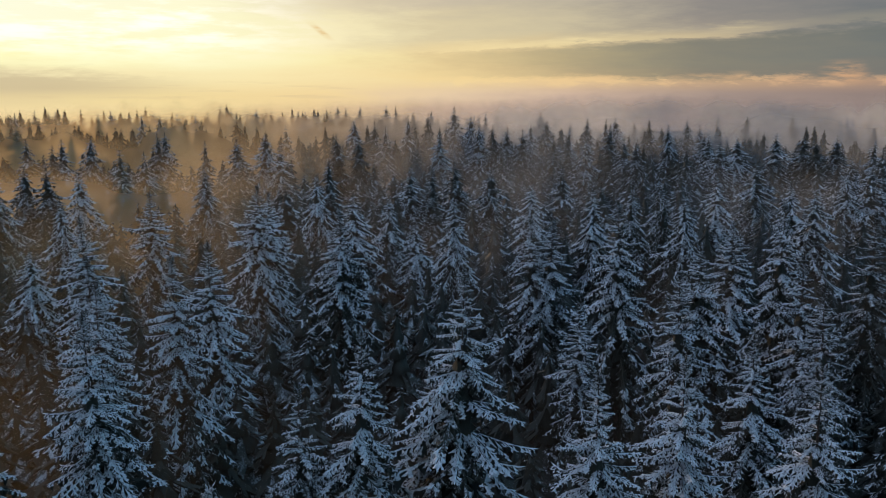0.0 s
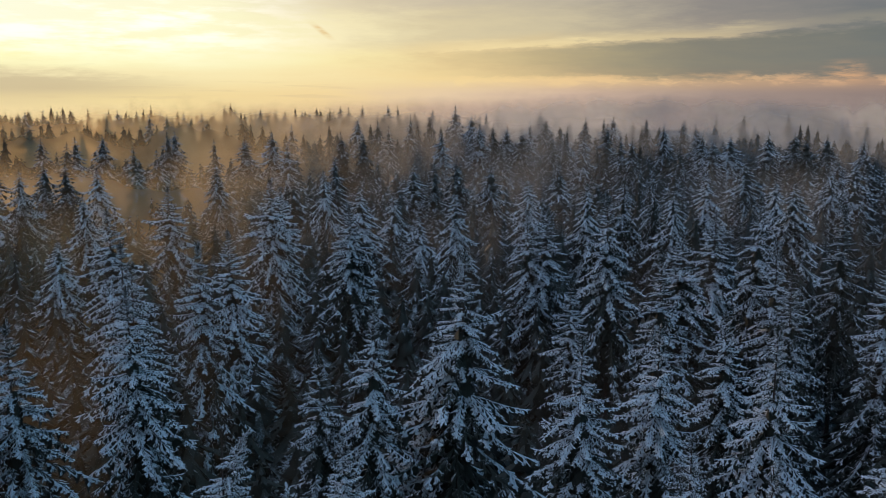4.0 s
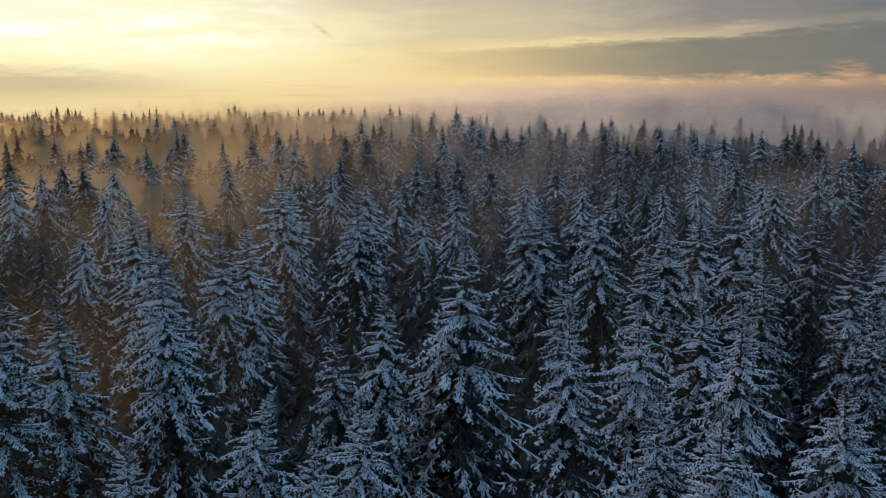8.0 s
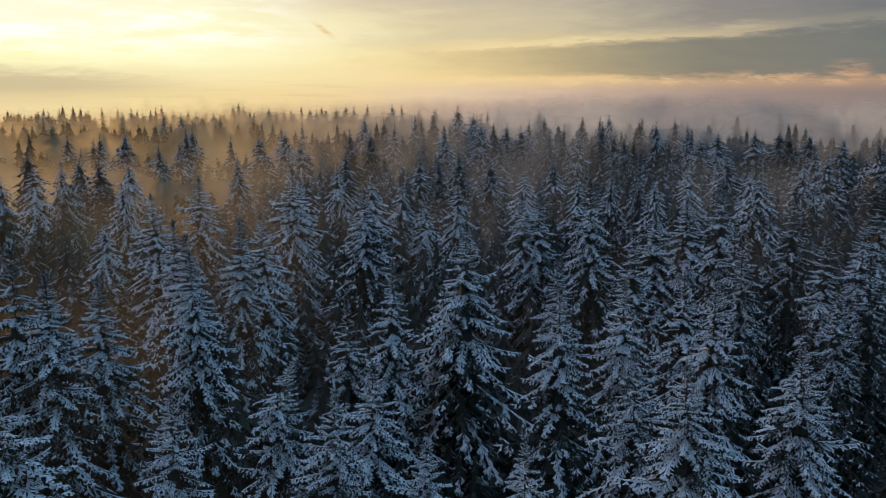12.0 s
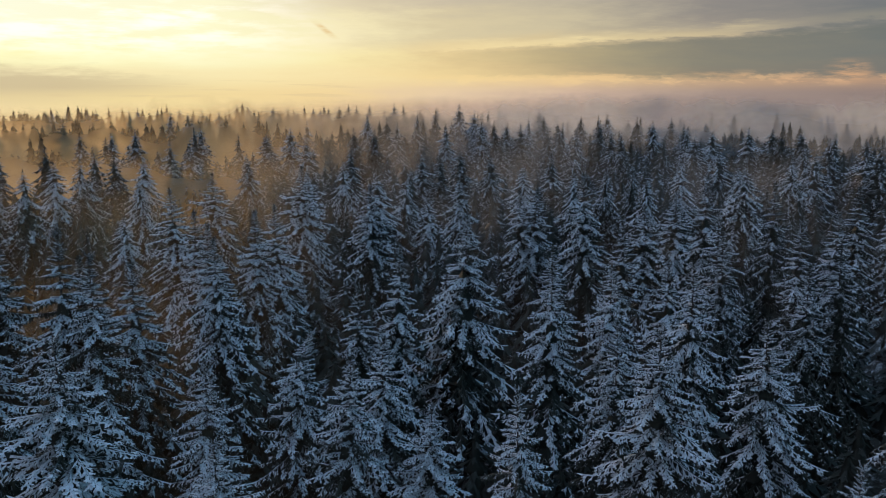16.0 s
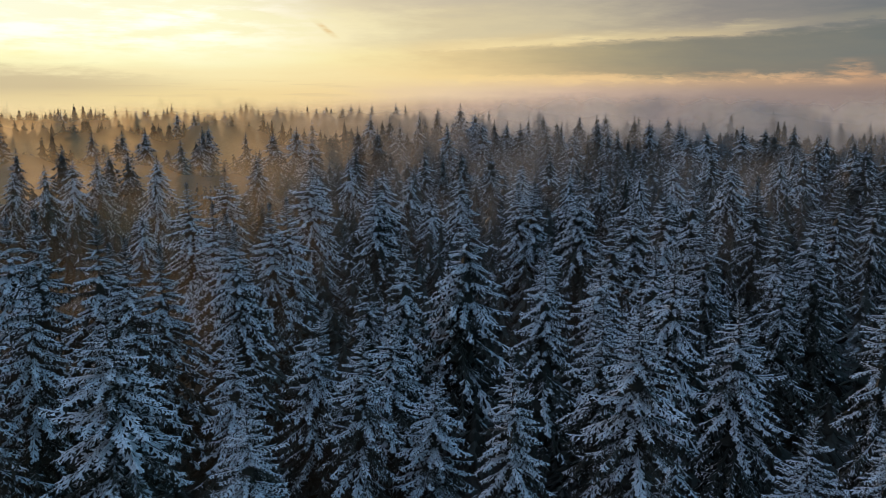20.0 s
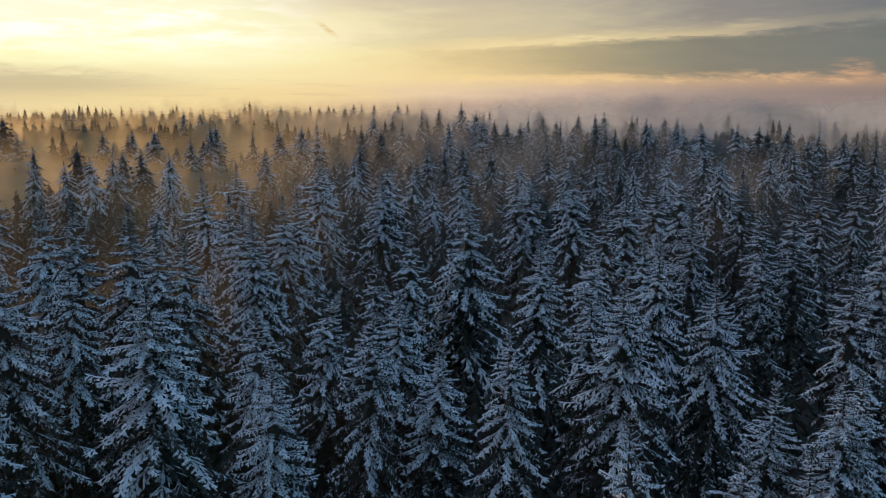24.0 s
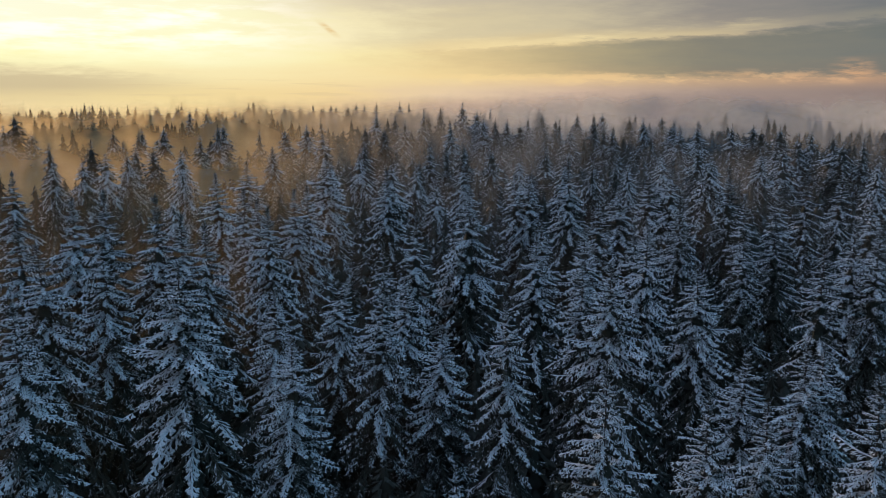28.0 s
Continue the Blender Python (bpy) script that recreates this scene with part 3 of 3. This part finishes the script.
for x, y, top in LOW_STAND:
    put(young_kind, x, y, top, 0.55)
    taken.append((x, y))
for i, (x, y, top) in enumerate(FAR_STAND_A + FAR_STAND_B + FAR_STAND_C + FAR_STAND_D):
    put(thin_kinds[i % 6], x, y, top, rng.uniform(1.05, 1.35))
    taken.append((x, y))


def clear_of(x, y, gap):
    near = np.array(taken)
    return np.min(np.hypot(near[:, 0] - x, near[:, 1] - y)) > gap


# filler trees between those, lower, with the canopy's shade put into their colour
understorey = []
for k in range(2200):
    y = rng.uniform(36, 126)
    x = rng.uniform(-1, 1) * (8 + 0.60 * y)
    if clear_of(x, y, np.interp(y, [50, 110], [2.0, 2.4])) and math.hypot((x + 21) / 2.2, (y - 100) / 8) > 1:
        top = np.interp(y, [40, 70, 100, 130], [9.5, 13.5, 18.8, 21.0]) + rng.normal(0, 1.5)
        understorey.append((x, y, top, rng.uniform(0.8, 1.05)))
        taken.append((x, y))
for first in near_kinds + good_kinds + mid_kinds + full_kinds + thin_kinds + [bent_kind, young_kind]:
    for ob in (*first.children_recursive, first):
        bpy.data.objects.remove(ob)

# the far woods
far_trees, seen = [], set()
for k in range(11600):
    y = rng.uniform(124, 330) if k < 11000 else rng.uniform(330, 480)
    x = rng.uniform(-0.75, 0.70) * y
    if y > 235 and x > 0.05 * y and rng.random() < 0.93:
        continue
    if y > 330 and rng.random() < 0.75 or 178 < y < 330 and rng.random() < 0.35:
        continue
    cell = (int(x / 3.4 + 500), int(y / 3.4))
    if cell in seen or (y < 240 and not clear_of(x, y, 2.4)):
        continue
    seen.add(cell)
    top = np.interp(y, [124, 150, 230, 420], [17.3, 18.8, 22.4, 23.0]) + rng.normal(0, 1.6) + (np.interp(y, [180, 240], [0, 1.6]) if x < 0.05 * y else 0)
    far_trees.append((x, y, top, rng.uniform(0.95, 1.3)))
# a few tops that rise out of the mist
far_trees += [(119.4, 290, 27.5, 1.3), (121.9, 291, 28.2, 1.1), (111.2, 290, 27.3, 1.2), (125.0, 290, 27.0, 1.0), (98, 292, 26.8, 1.1), (60.5, 265, 26.6, 0.9)]


def far_woods(trees, count, deep, side_twigs, mat):
    """Many trees in one mesh: only the upper crowns, which stand above the mist and each other."""
    plans = []
    for k in range(9):
        V, F = [], []
        for step in range(count):
            d = 0.15 + deep * (step / count) ** 1.3 + rng.uniform(-0.1, 0.1)
            long = (3.4 * math.tanh((0.55, 0.62, 0.48)[k % 3] * d / 3.4) + 0.20) * rng.uniform(0.7, 1.2)
            a = 2.39996 * step + rng.normal(0, 0.5)
            fall = np.interp(d, [0, 0.8, 2, 4, 9], [0.4, 0.7, 0.8, 0.9, 1.05]) + rng.normal(0, 0.16)
            p, ahead = np.array([0, 0, HEIGHT - d]), np.array([math.cos(a), math.sin(a), -fall])
            across = np.array([-math.sin(a), math.cos(a), -0.35])
            q = p + long * ahead
            blade(V, F, p, q, (0.12 if side_twigs else 0.17) * long + 0.05)
            if side_twigs:
                for u in (-1, 1):
                    c = p + 0.45 * long * ahead
                    blade(V, F, c, c + long * (0.36 * ahead + u * 0.30 * across * np.array([1, 1, u])), 0.045 * long + 0.01)
            curtain(V, F, [p, q], 0.22 + 0.16 * long)
        cv, cf = core(k % 3, HEIGHT - deep, 0.36 if side_twigs else 0.45, 5, 0.8, 0.7)
        F += [tuple(i + len(V) for i in q) for q in cf]
        V += cv
        blade(V, F, np.array([0, 0, HEIGHT - 0.7]), np.array([0.04, 0, HEIGHT + 0.15]), 0.10)
        plans.append((np.array(V), np.array(F)))
    vs, fs, k = [], [], 0
    for i, (x, y, top, girth) in enumerate(trees):
        v, f = plans[i % 9]
        m = np.array(stand_at(x, y, top, girth, rng.uniform(0, 6.28)))
        vs.append(v @ m[:3, :3].T + m[:3, 3])
        fs.append(f + k)
        k += len(v)
    V, F = np.concatenate(vs), np.concatenate(fs)
    me = bpy.data.meshes.new("far_woods")
    me.vertices.add(len(V))
    me.vertices.foreach_set("co", V.ravel())
    me.loops.add(F.size)
    me.loops.foreach_set("vertex_index", F.ravel())
    me.polygons.add(len(F))
    me.polygons.foreach_set("loop_start", np.arange(0, F.size, 3))
    me.materials.append(mat)
    me.update(calc_edges=True)
    return me


NEAR_EDGE = 178
below = []
for k in range(600):
    x, y = rng.uniform(-36, 36), rng.uniform(-30, 33)
    if clear_of(x, y, 3.0):
        taken.append((x, y))
        below.append((x, y, min(rng.uniform(15.5, 19.5), 31.5 - 0.52 * y), rng.uniform(0.9, 1.1)))
tagged(new("near_woods", far_woods(below, 46, 8.0, True, FROSTED)), "snowy spruce forest that goes on behind", "forest", kind="stuff")
tagged(new("crowded_woods", far_woods([t for t in understorey if t[1] > 80], 34, 7.5, True, FAR_NEEDLES)), "lower spruces crowded between taller ones, lightly frosted, darkened for the shade there", "forest", kind="stuff")
tagged(new("understorey", far_woods([t for t in understorey if t[1] <= 80], 32, 7.5, True, SHADE_DARK)), "understorey spruces with nearly bare boughs, coloured dark for the shade there", "undergrowth", kind="stuff")
tagged(new("far_woods", far_woods([t for t in far_trees if t[1] < NEAR_EDGE], 32, 7.0, True, FAR_NEEDLES)), "frosted spruce forest in thin mist", "forest", kind="stuff")
tagged(new("far_woods", far_woods([t for t in far_trees if t[1] >= NEAR_EDGE], 24, 5.2, False, SHADE_DARK)), "distant spruce forest, dark tops rising out of glowing mist", "forest", kind="stuff")


# ---------------------------------------------------------------- mist
def mist_sheet(y, low, high, bow):
    xs, zs = np.linspace(-0.95 * y - 20, 0.95 * y + 20, 60), np.linspace(low, high, 8)
    gx, gz = np.meshgrid(xs, zs)
    gy = y + bow * np.sin(gx * 0.05 + y) + 0.4 * bow * np.sin(gx * 0.17 + 2 * y) + 0.2 * (gz - 20)
    i = (np.arange(7)[:, None] * 60 + np.arange(59)[None]).ravel()
    return np.stack([gx, gy, gz], -1).reshape(-1, 3), np.stack([i, i + 1, i + 61, i + 60], -1)


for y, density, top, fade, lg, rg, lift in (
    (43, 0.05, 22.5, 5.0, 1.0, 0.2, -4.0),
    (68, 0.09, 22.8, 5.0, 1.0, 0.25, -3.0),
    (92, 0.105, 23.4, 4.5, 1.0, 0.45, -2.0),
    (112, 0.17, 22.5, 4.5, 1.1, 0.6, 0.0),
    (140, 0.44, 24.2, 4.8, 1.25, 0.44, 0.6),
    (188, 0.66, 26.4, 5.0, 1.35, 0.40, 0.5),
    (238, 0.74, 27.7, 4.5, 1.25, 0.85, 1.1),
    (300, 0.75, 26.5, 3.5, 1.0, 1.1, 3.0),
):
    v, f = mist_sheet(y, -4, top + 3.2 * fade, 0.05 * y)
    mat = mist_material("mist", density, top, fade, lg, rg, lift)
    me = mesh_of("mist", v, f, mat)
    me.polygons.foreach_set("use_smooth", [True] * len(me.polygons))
    tagged(new("mist", me), "thin drift of mist between the trees, sunward glow tinted in", "mist", kind="stuff")

# The haze that closes the view, so far off that it stays put.
HAZE, n = material("distant_haze")
place = n.add("ShaderNodeNewGeometry").outputs["Position"]
towards = n.add("ShaderNodeVectorMath")
towards.operation = "SUBTRACT"
n.join(place, towards.inputs[0])
towards.inputs[1].default_value = (0.4, 15, 34)
unit = n.add("ShaderNodeVectorMath")
unit.operation = "NORMALIZE"
n.join(towards.outputs[0], unit.inputs[0])
glow = n.add("ShaderNodeEmission", Strength=1.0)
n.join(winter_sky(n, unit.outputs[0])[0], glow.inputs[0])
finish(n, glow.outputs[0])
V, F = [], []
for i in range(49):
    a = radians(-60 + 120 * i / 48)
    for z in (-6.0, 33.2):
        V.append((900 * math.sin(a), 900 * math.cos(a), z))
    if i:
        F.append((2 * i - 2, 2 * i, 2 * i + 1, 2 * i - 1))
tagged(new("backdrop", mesh_of("backdrop", V, F, HAZE)), "bank of pale evening haze at the horizon", "haze", kind="structure")
